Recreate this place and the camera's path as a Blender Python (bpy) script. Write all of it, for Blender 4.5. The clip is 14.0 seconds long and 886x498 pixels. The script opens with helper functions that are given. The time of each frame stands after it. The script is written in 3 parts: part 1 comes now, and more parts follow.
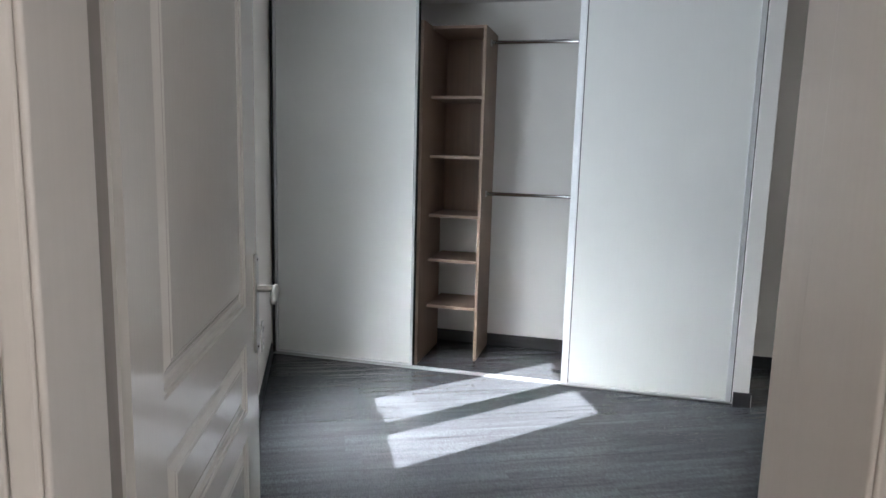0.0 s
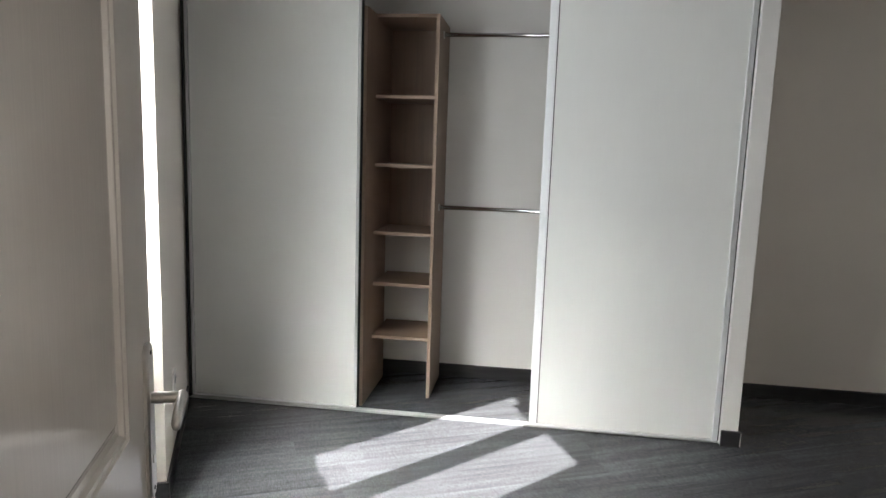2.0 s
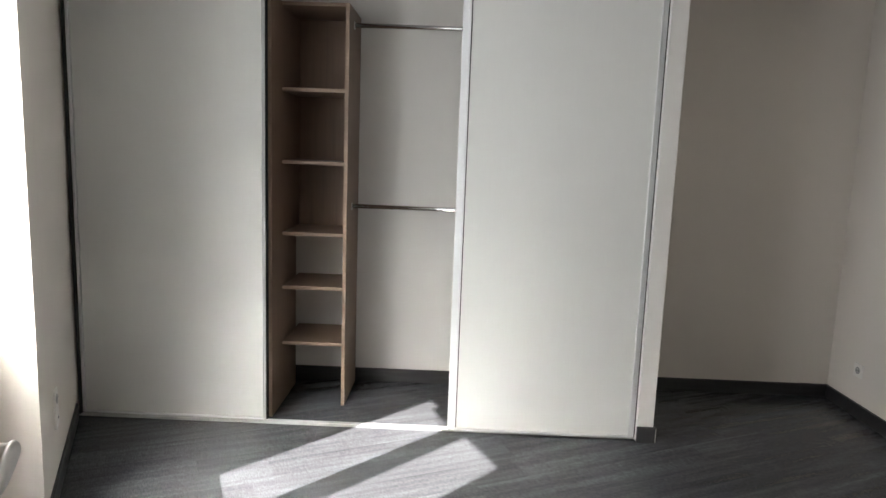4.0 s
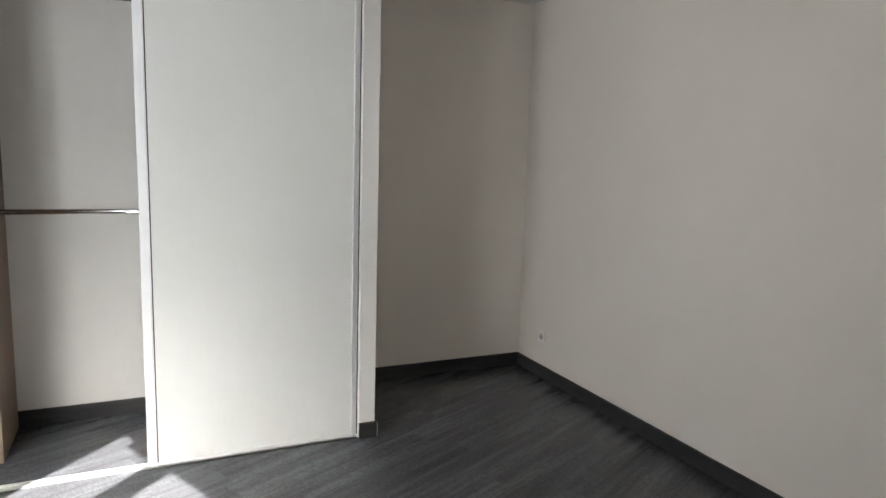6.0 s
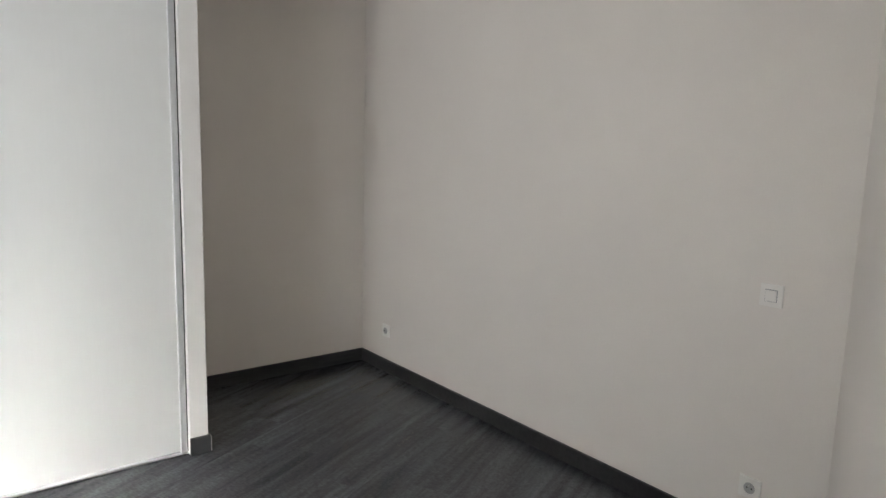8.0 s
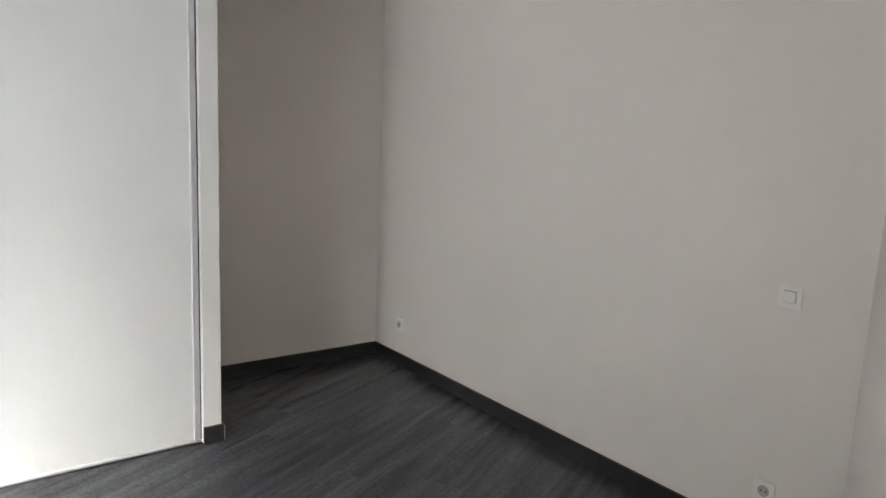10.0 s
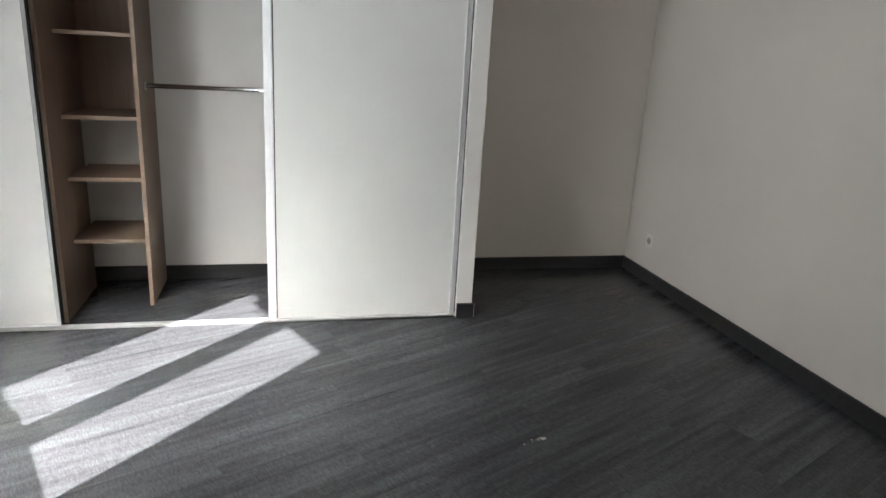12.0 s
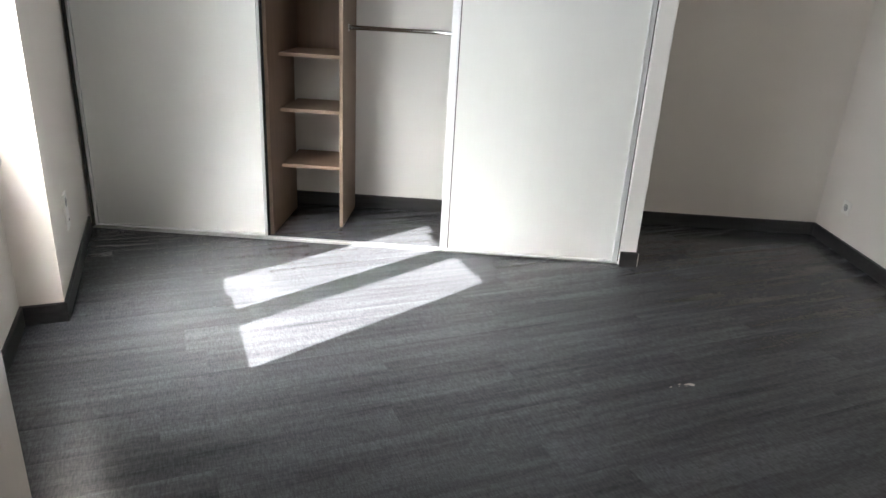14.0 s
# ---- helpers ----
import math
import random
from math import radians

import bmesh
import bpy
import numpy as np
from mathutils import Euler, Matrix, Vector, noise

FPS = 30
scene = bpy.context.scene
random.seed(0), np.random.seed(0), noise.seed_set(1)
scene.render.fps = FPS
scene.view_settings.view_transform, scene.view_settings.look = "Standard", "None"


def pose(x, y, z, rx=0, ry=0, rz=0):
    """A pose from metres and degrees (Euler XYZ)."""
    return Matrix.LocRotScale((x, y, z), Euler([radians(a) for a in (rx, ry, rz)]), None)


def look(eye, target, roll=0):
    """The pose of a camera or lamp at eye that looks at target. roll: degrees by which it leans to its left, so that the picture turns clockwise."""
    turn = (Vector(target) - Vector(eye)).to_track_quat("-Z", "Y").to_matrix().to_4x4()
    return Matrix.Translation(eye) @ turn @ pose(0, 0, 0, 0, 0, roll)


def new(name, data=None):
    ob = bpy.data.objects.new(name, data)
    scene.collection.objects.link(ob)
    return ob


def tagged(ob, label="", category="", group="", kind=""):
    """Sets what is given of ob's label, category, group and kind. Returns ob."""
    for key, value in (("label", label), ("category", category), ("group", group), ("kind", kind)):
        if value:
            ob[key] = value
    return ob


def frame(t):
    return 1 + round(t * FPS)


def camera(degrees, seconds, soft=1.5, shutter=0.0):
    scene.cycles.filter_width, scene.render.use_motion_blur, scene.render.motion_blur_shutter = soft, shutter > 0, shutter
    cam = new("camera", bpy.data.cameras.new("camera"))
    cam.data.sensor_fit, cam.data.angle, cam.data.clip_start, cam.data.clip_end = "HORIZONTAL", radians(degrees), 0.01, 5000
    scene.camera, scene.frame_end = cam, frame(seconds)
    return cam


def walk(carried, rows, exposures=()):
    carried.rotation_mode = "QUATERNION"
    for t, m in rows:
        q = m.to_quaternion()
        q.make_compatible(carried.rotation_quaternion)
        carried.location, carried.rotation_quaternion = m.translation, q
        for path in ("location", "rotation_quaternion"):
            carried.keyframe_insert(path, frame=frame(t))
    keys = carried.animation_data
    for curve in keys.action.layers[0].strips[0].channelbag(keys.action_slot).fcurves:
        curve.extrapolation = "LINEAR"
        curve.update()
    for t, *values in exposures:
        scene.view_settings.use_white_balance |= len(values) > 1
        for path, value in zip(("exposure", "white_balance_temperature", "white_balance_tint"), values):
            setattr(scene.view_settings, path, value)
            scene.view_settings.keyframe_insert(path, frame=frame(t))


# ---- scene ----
cam = camera(67.62, 14.0)
PATH = [
    (0, (0.1999, -4.0791, 1.4540), (-0.2842, -2.1614, 1.1574), 1.54),
    (0.2, (0.1691, -3.9627, 1.4492), (-0.2964, -2.0397, 1.1565), 1.62),
    (0.5, (0.1075, -3.8488, 1.4547), (-0.3380, -1.9213, 1.1614), 1.86),
    (1, (0.0104, -3.6827, 1.4771), (-0.4085, -1.7493, 1.1828), 1.93),
    (1.5, (-0.0659, -3.5812, 1.4913), (-0.4052, -1.6318, 1.2002), 1.81),
    (2, (-0.0735, -3.5264, 1.4962), (-0.3398, -1.5656, 1.2053), 1.86),
    (2.5, (-0.0851, -3.5096, 1.4872), (-0.2784, -1.5397, 1.2009), 1.90),
    (5, (-0.0268, -3.2635, 1.5135), (0.2730, -1.3096, 1.2093), 2.05),
    (5.5, (-0.0503, -3.2106, 1.5032), (0.5356, -1.3205, 1.2132), 1.86),
    (6, (-0.0389, -3.1758, 1.4973), (0.7916, -1.3793, 1.2090), 1.78),
    (6.5, (0.0037, -3.1562, 1.4944), (0.9893, -1.4403, 1.2040), 1.67),
    (7, (0.0218, -3.1411, 1.4962), (1.1461, -1.5128, 1.2050), 1.55),
    (7.5, (0.0357, -3.1153, 1.4896), (1.2605, -1.5610, 1.1990), 1.58),
    (10, (0.0461, -3.1043, 1.4805), (1.2343, -1.5255, 1.1711), 2.48),
    (10.5, (0.0343, -3.2197, 1.4631), (1.0769, -1.5450, 1.1341), 2.51),
    (11, (0.0314, -3.2652, 1.4369), (0.9506, -1.5382, 1.0215), 2.62),
    (11.5, (0.0357, -3.3039, 1.4293), (0.8112, -1.5257, 0.9430), 3.09),
    (12, (0.0480, -3.3248, 1.4075), (0.5117, -1.4637, 0.8404), 3.33),
    (12.5, (0.0540, -3.3560, 1.3848), (0.2908, -1.4660, 0.7752), 3.28),
    (13, (0.0596, -3.3785, 1.3782), (0.1469, -1.4893, 0.7276), 3.45),
    (13.5, (0.0645, -3.4320, 1.3674), (0.0628, -1.5506, 0.6891), 3.36),
    (14, (0.0826, -3.5011, 1.3533), (0.0273, -1.6330, 0.6414), 3.34),
]
EXPOSURES = [(0.0, 2.93, 5900, 10), (1.0, 2.93, 6400, 11), (1.5, 2.89, 6220, 11), (2.0, 2.87, 6500, 11), (2.5, 2.85, 6700, 12), (5.0, 2.93, 6650, 12),
             (7.0, 3.17, 6600, 12), (7.5, 3.24, 6580, 12), (10.0, 3.18, 6550, 12), (11.5, 2.98, 6520, 11), (12.2, 2.85, 6500, 11), (13.0, 3.0, 6480, 11), (14.0, 3.28, 6450, 11)]
walk(cam, [(t, look(eye, target, roll)) for t, eye, target, roll in PATH], EXPOSURES)

# ---- world, sun, large lights ----
SUN_E = math.atan(1.025)
SUN_XY = Vector((0.676, 0.737))
world = bpy.data.worlds.new("sky")
scene.world = world
world.use_nodes = True
_wn = world.node_tree.nodes
_sky = _wn.new("ShaderNodeTexSky")
_sky.sky_type = "NISHITA"
_sky.sun_disc = False
_sky.dust_density = 0.0
_sky.sun_elevation = SUN_E
_sky.sun_rotation = math.atan2(-SUN_XY.x, -SUN_XY.y)
_wn["Background"].inputs["Strength"].default_value = 0.015
world.node_tree.links.new(_sky.outputs["Color"], _wn["Background"].inputs["Color"])

sun_data = bpy.data.lights.new("sun", "SUN")
sun_data.energy, sun_data.angle, sun_data.color = 5.0, radians(0.6), (1.0, 0.98, 0.95)
sun = new("sun", sun_data)
_down = Vector((SUN_XY.x * math.cos(SUN_E), SUN_XY.y * math.cos(SUN_E), -math.sin(SUN_E)))
sun.matrix_world = look((-6, -7, 7), Vector((-6, -7, 7)) + _down)

# ---- plan: two wall directions ----
A = Vector((-1.548, -1.092))                 # corner of the window recess
U = Vector((-0.4226, 0.9063))                # along the window wall
N = Vector((-0.9063, -0.4226))               # out through the window wall
HJ = Vector((-0.385, -3.400))                # hinge corner of the doorway
RJ = Vector((0.429, -3.0995))                 # lock-side corner of the doorway
RX, BACK, CEIL = 2.424, 0.806, 2.50
C = Vector((RX, -2.267))
DOOR_WALL = 0.205                            # thickness of the wall with the doorway
SK_H, SK_T = 0.085, 0.012


def local(origin, along, z=0.0):
    """A frame whose x runs along a wall and whose y is 90 degrees to its left."""
    return Matrix.Translation((origin.x, origin.y, z)) @ Matrix.Rotation(math.atan2(along.y, along.x), 4, "Z")


WIN = local(A, U)                            # x along U; y is outwards
DW = (RJ - HJ).normalized()
DOOR = local(HJ, DW)                         # x across the doorway; y into the room
OPENING = (RJ - HJ).length
RW = (C - RJ).normalized()
RWALL = local(RJ, RW)


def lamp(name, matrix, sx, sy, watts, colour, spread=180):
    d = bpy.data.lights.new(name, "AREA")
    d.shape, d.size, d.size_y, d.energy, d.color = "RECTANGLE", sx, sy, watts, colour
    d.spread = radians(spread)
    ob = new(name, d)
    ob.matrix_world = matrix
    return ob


# sky light standing in the window opening; fill lamp added unseen in the hall
lamp("window_sky_light", WIN @ pose(-0.51, 0.36, 1.64, -90, 0, 0), 1.0, 1.5, 1.95, (0.92, 0.96, 1.0), 128)
lamp("hall_fill_light", DOOR @ pose(1.5, -1.85, 1.5, 90, 0, 90), 1.1, 1.3, 3.1, (1.0, 0.94, 0.87))

# ---- materials ----


def material(name, colour, rough=0.5, metal=0.0, grain=0.06, scale=(40, 40, 40), bump=0.0, bump_dist=0.002,
             spots=0.05, coat=0.0, per_object=0.0, ior=1.45, wander=0.02, detail=4.0, space="Object"):
    """Base colour varied at two scales, with fine relief."""
    m = bpy.data.materials.new(name)
    m.use_nodes = True
    nt = m.node_tree
    n, l = nt.nodes, nt.links
    b = n["Principled BSDF"]
    tc = n.new("ShaderNodeTexCoord")
    mp = n.new("ShaderNodeMapping")
    mp.inputs["Scale"].default_value = scale
    l.new(tc.outputs[space], mp.inputs["Vector"])
    fine = n.new("ShaderNodeTexNoise")
    fine.inputs["Scale"].default_value, fine.inputs["Detail"].default_value = 1.0, detail
    l.new(mp.outputs["Vector"], fine.inputs["Vector"])
    wide = n.new("ShaderNodeTexNoise")
    wide.inputs["Scale"].default_value, wide.inputs["Detail"].default_value = 1.7, 3.0
    l.new(tc.outputs[space], wide.inputs["Vector"])

    def scaled(src, lo, hi):
        r = n.new("ShaderNodeMapRange")
        r.inputs["From Min"].default_value, r.inputs["From Max"].default_value = 0.3, 0.7
        r.inputs["To Min"].default_value, r.inputs["To Max"].default_value = lo, hi
        l.new(src, r.inputs["Value"])
        return r.outputs["Result"]

    def times(a, bb):
        x = n.new("ShaderNodeMath")
        x.operation = "MULTIPLY"
        l.new(a, x.inputs[0])
        l.new(bb, x.inputs[1])
        return x.outputs["Value"]
    v = times(scaled(fine.outputs["Fac"], 1 - grain, 1 + grain), scaled(wide.outputs["Fac"], 1 - spots, 1 + spots))
    if per_object:
        oi = n.new("ShaderNodeObjectInfo")
        r = n.new("ShaderNodeMapRange")
        r.inputs["To Min"].default_value, r.inputs["To Max"].default_value = 1 - per_object, 1 + per_object
        l.new(oi.outputs["Random"], r.inputs["Value"])
        v = times(v, r.outputs["Result"])
    mix = n.new("ShaderNodeVectorMath")
    mix.operation = "SCALE"
    mix.inputs[0].default_value = colour
    l.new(v, mix.inputs["Scale"])
    l.new(mix.outputs["Vector"], b.inputs["Base Color"])
    b.inputs["Metallic"].default_value = metal
    b.inputs["IOR"].default_value = ior
    b.inputs["Coat Weight"].default_value = coat
    l.new(scaled(wide.outputs["Fac"], max(rough - wander, 0.02), min(rough + wander, 1)), b.inputs["Roughness"])
    if bump:
        bp = n.new("ShaderNodeBump")
        bp.inputs["Strength"].default_value, bp.inputs["Distance"].default_value = bump, bump_dist
        l.new(fine.outputs["Fac"], bp.inputs["Height"])
        l.new(bp.outputs["Normal"], b.inputs["Normal"])
    return m


WALL = material("wall_paint", (0.80, 0.75, 0.695), 0.75, grain=0.012, scale=(160, 160, 160), bump=0.12, bump_dist=0.001, spots=0.015)
CLOSETPAINT = material("white_closet_paint", (0.80, 0.785, 0.755), 0.7, grain=0.012, scale=(160, 160, 160), bump=0.12, bump_dist=0.001, spots=0.015)
CEILING = material("ceiling_paint", (0.82, 0.82, 0.81), 0.9, grain=0.01, scale=(160, 160, 160), bump=0.1, bump_dist=0.001, spots=0.01)
MELAMINE = material("white_melamine", (0.765, 0.772, 0.752), 0.35, grain=0.006, scale=(90, 90, 6), bump=0.02, bump_dist=0.0004, spots=0.012)
PROFILE = material("white_lacquered_profile", (0.80, 0.81, 0.82), 0.3, grain=0.01, spots=0.02)
ALU = material("brushed_aluminium", (0.50, 0.50, 0.50), 0.42, metal=0.7, grain=0.05, scale=(6, 300, 300), spots=0.04)
STEEL = material("satin_nickel", (0.60, 0.58, 0.55), 0.34, metal=1.0, grain=0.03, scale=(80, 80, 80), spots=0.05)
CHROME = material("chromed_steel", (0.70, 0.70, 0.70), 0.16, metal=1.0, grain=0.02, spots=0.04)
DOORPAINT = material("cream_door_lacquer", (0.55, 0.515, 0.475), 0.09, grain=0.02, scale=(260, 260, 12), bump=0.18, bump_dist=0.0012, spots=0.02)
JAMBPAINT = material("cream_frame_lacquer", (0.53, 0.482, 0.44), 0.40, grain=0.015, scale=(170, 170, 7), bump=0.1, bump_dist=0.0008, spots=0.02)
WOOD = material("brown_oak_chipboard", (0.235, 0.158, 0.114), 0.5, grain=0.10, scale=(60, 60, 2.5), bump=0.1, bump_dist=0.0006, spots=0.08)
WOODH = material("brown_oak_shelf_board", (0.235, 0.158, 0.114), 0.5, grain=0.10, scale=(2.5, 60, 60), bump=0.1, bump_dist=0.0006, spots=0.08)
WOODEDGE = material("pale_oak_edge_band", (0.36, 0.265, 0.20), 0.5, grain=0.1, scale=(6, 90, 90), spots=0.05)
SKIRT = material("charcoal_skirting_laminate", (0.034, 0.033, 0.034), 0.42, grain=0.2, scale=(4, 60, 60), bump=0.15, bump_dist=0.0006, spots=0.1)
PLASTIC = material("white_plastic", (0.84, 0.81, 0.765), 0.28, grain=0.006, spots=0.01)
# taupe for the shade in the hinge rebate
REBATESHADE = material("taupe_rebate_shade", (0.25, 0.215, 0.19), 0.5, grain=0.04, scale=(90, 90, 6), spots=0.06)
# colours the shade inside the socket wells; also the grey rocker frame
SHADEDGREYPLASTIC = material("shaded_grey_plastic", (0.40, 0.395, 0.385), 0.4, grain=0.01, spots=0.01)
DARKPLASTIC = material("black_plastic", (0.012, 0.012, 0.012), 0.6, grain=0.05, spots=0.05)
BLACKSTRIP = material("matt_black_strip", (0.012, 0.012, 0.011), 0.9, grain=0.2, scale=(300, 300, 20), spots=0.05)
GREYSTRIP = material("matt_dark_grey_strip", (0.055, 0.054, 0.05), 0.9, grain=0.2, scale=(300, 300, 20), spots=0.05)
PVC = material("white_window_plastic", (0.80, 0.80, 0.80), 0.3, grain=0.01, spots=0.01)
RAW = material("raw_fibreboard_edge", (0.42, 0.40, 0.37), 0.8, grain=0.3, scale=(200, 200, 60), spots=0.2)
SCREED = material("grey_screed", (0.16, 0.155, 0.15), 0.9, grain=0.1, spots=0.1)
SPOT = material("dried_plaster_splash", (0.33, 0.29, 0.27), 0.85, grain=0.25, scale=(120, 120, 120), bump=0.3, spots=0.1)


def floor_material():
    """Charcoal wood-look planks: long streaks, fine cross-hatched emboss with its shading put into the colour, satin
    wear layer.
    """
    m = bpy.data.materials.new("charcoal_plank_floor")
    m.use_nodes = True
    nt = m.node_tree
    n, l = nt.nodes, nt.links
    b = n["Principled BSDF"]
    tc = n.new("ShaderNodeTexCoord")
    oi = n.new("ShaderNodeObjectInfo")
    off = n.new("ShaderNodeVectorMath")
    off.operation = "SCALE"
    off.inputs[0].default_value = (9.0, 31.0, 5.0)
    l.new(oi.outputs["Random"], off.inputs["Scale"])
    add = n.new("ShaderNodeVectorMath")
    add.operation = "ADD"
    l.new(tc.outputs["Object"], add.inputs[0])
    l.new(off.outputs["Vector"], add.inputs[1])

    def noise_at(scale, detail, rough=0.55):
        mp = n.new("ShaderNodeMapping")
        mp.inputs["Scale"].default_value = scale
        l.new(add.outputs["Vector"], mp.inputs["Vector"])
        t = n.new("ShaderNodeTexNoise")
        t.inputs["Scale"].default_value, t.inputs["Detail"].default_value, t.inputs["Roughness"].default_value = 1.0, detail, rough
        l.new(mp.outputs["Vector"], t.inputs["Vector"])
        return t.outputs["Fac"]
    streak = noise_at((1.4, 24.0, 1.0), 3.5, 0.55)
    broad = noise_at((0.9, 5.0, 1.0), 3.0)
    fine = noise_at((30.0, 260.0, 1.0), 2.0)
    cross = noise_at((220.0, 40.0, 1.0), 2.0)
    shade = n.new("ShaderNodeMapRange")
    shade.inputs["From Min"].default_value, shade.inputs["From Max"].default_value = 0.25, 0.75
    shade.inputs["To Min"].default_value, shade.inputs["To Max"].default_value = 0.40, 1.60
    shade.clamp = False
    mixs = n.new("ShaderNodeMath")
    mixs.operation = "MULTIPLY_ADD"
    l.new(broad, mixs.inputs[0])
    mixs.inputs[1].default_value = 0.45
    half = n.new("ShaderNodeMath")
    half.operation = "MULTIPLY"
    half.inputs[1].default_value = 0.55
    l.new(streak, half.inputs[0])
    l.new(half.outputs["Value"], mixs.inputs[2])
    l.new(mixs.outputs["Value"], shade.inputs["Value"])
    # light and dark of the emboss, as colour without relief
    weave = n.new("ShaderNodeMapRange")
    weave.inputs["From Min"].default_value, weave.inputs["From Max"].default_value = 0.3, 0.7
    weave.inputs["To Min"].default_value, weave.inputs["To Max"].default_value = 0.76, 1.24
    l.new(cross, weave.inputs["Value"])
    thread = n.new("ShaderNodeMapRange")
    thread.inputs["From Min"].default_value, thread.inputs["From Max"].default_value = 0.3, 0.7
    thread.inputs["To Min"].default_value, thread.inputs["To Max"].default_value = 0.85, 1.15
    l.new(fine, thread.inputs["Value"])
    both = n.new("ShaderNodeMath")
    both.operation = "MULTIPLY"
    l.new(weave.outputs["Result"], both.inputs[0])
    l.new(thread.outputs["Result"], both.inputs[1])
    tone = n.new("ShaderNodeMapRange")
    tone.inputs["To Min"].default_value, tone.inputs["To Max"].default_value = 0.98, 1.02
    l.new(oi.outputs["Random"], tone.inputs["Value"])
    sc = n.new("ShaderNodeVectorMath")
    sc.operation = "SCALE"
    sc.inputs[0].default_value = (0.059, 0.0608, 0.0655)
    lit = n.new("ShaderNodeMath")
    lit.operation = "MULTIPLY"
    l.new(shade.outputs["Result"], lit.inputs[0])
    l.new(tone.outputs["Result"], lit.inputs[1])
    tw = n.new("ShaderNodeMath")
    tw.operation = "MULTIPLY"
    l.new(lit.outputs["Value"], tw.inputs[0])
    l.new(both.outputs["Value"], tw.inputs[1])
    l.new(tw.outputs["Value"], sc.inputs["Scale"])
    l.new(sc.outputs["Vector"], b.inputs["Base Color"])
    r = n.new("ShaderNodeMapRange")
    r.inputs["From Min"].default_value, r.inputs["From Max"].default_value = 0.3, 0.7
    r.inputs["To Min"].default_value, r.inputs["To Max"].default_value = 0.246, 0.262
    l.new(broad, r.inputs["Value"])
    l.new(r.outputs["Result"], b.inputs["Roughness"])
    b.inputs["IOR"].default_value = 1.38
    return m


FLOOR = floor_material()
GLASS = bpy.data.materials.new("clear_glass")
GLASS.use_nodes = True
_g = GLASS.node_tree.nodes["Principled BSDF"]
_g.inputs["Transmission Weight"].default_value, _g.inputs["Roughness"].default_value, _g.inputs["IOR"].default_value = 1.0, 0.0, 1.45
_g.inputs["Base Color"].default_value = (0.97, 0.99, 0.98, 1)

# ---- mesh helpers ----


def box(bm, x0, x1, y0, y1, z0, z1, bevel=0.0, m=None, segments=2):
    r = bmesh.ops.create_cube(bm, size=1.0)
    vs = r["verts"]
    for v in vs:
        v.co = Vector(((x0 + x1) / 2 + v.co.x * (x1 - x0), (y0 + y1) / 2 + v.co.y * (y1 - y0), (z0 + z1) / 2 + v.co.z * (z1 - z0)))
    if bevel:
        es = list({e for v in vs for e in v.link_edges})
        r = bmesh.ops.bevel(bm, geom=es, offset=bevel, segments=segments, affect="EDGES", profile=0.5)
        vs = list({v for f in r["faces"] for v in f.verts} | {v for v in vs if v.is_valid})
    if m is not None:
        bmesh.ops.transform(bm, matrix=m, verts=vs)
    return vs


def block(x0, x1, y0, y1, z0, z1, bevel=0.0, m=None, segments=2):
    bm = bmesh.new()
    box(bm, x0, x1, y0, y1, z0, z1, bevel, m, segments)
    return bm


def tube(p0, p1, r, seg=20, bevel=0.0, rx=None):
    """A round (or oval) bar from p0 to p1."""
    bm = bmesh.new()
    p0, p1 = Vector(p0), Vector(p1)
    d = p1 - p0
    g = bmesh.ops.create_cone(bm, cap_ends=True, segments=seg, radius1=r, radius2=r, depth=d.length)
    if rx:
        bmesh.ops.scale(bm, vec=(rx / r, 1, 1), verts=g["verts"])
    if bevel:
        es = [e for e in bm.edges if abs(e.verts[0].co.z - e.verts[1].co.z) < 1e-6]
        bmesh.ops.bevel(bm, geom=es, offset=bevel, segments=2, affect="EDGES", profile=0.5)
    bmesh.ops.transform(bm, matrix=Matrix.Translation((p0 + p1) / 2) @ d.to_track_quat("Z", "Y").to_matrix().to_4x4(), verts=bm.verts)
    return bm


def prism(points, z0, z1):
    """An upright block on a closed outline."""
    bm = bmesh.new()
    f = bm.faces.new([bm.verts.new((p[0], p[1], z0)) for p in points])
    top = bmesh.ops.extrude_face_region(bm, geom=[f])["geom"]
    for v in top:
        if isinstance(v, bmesh.types.BMVert):
            v.co.z = z1
    bmesh.ops.recalc_face_normals(bm, faces=bm.faces)
    return bm


def sweep(points, profile, closed=False):
    """A profile (across, up) carried along a line of plan points, mitred; across is to the left of the line."""
    bm = bmesh.new()
    pts = [Vector(p[:2]) for p in points]
    rings = []
    for i, p in enumerate(pts):
        a = (p - pts[i - 1]).normalized() if i else (pts[1] - p).normalized()
        b = (pts[i + 1] - p).normalized() if i + 1 < len(pts) else a
        na, nb = Vector((-a.y, a.x)), Vector((-b.y, b.x))
        k = (na + nb).normalized()
        k = k / max(k.dot(na), 0.2)
        rings.append([bm.verts.new((p.x + k.x * q[0], p.y + k.y * q[0], q[1])) for q in profile])
    c = len(profile)
    for r0, r1 in zip(rings, rings[1:]):
        for j in range(c):
            bm.faces.new((r0[j], r0[(j + 1) % c], r1[(j + 1) % c], r1[j]))
    bm.faces.new(rings[0])
    bm.faces.new(list(reversed(rings[-1])))
    bmesh.ops.recalc_face_normals(bm, faces=bm.faces)
    return bm


def finish(name, bm, mat, smooth=False):
    me = bpy.data.meshes.new(name)
    bm.to_mesh(me)
    bm.free()
    me.materials.append(mat)
    if smooth:
        for p in me.polygons:
            p.use_smooth = True
    return me


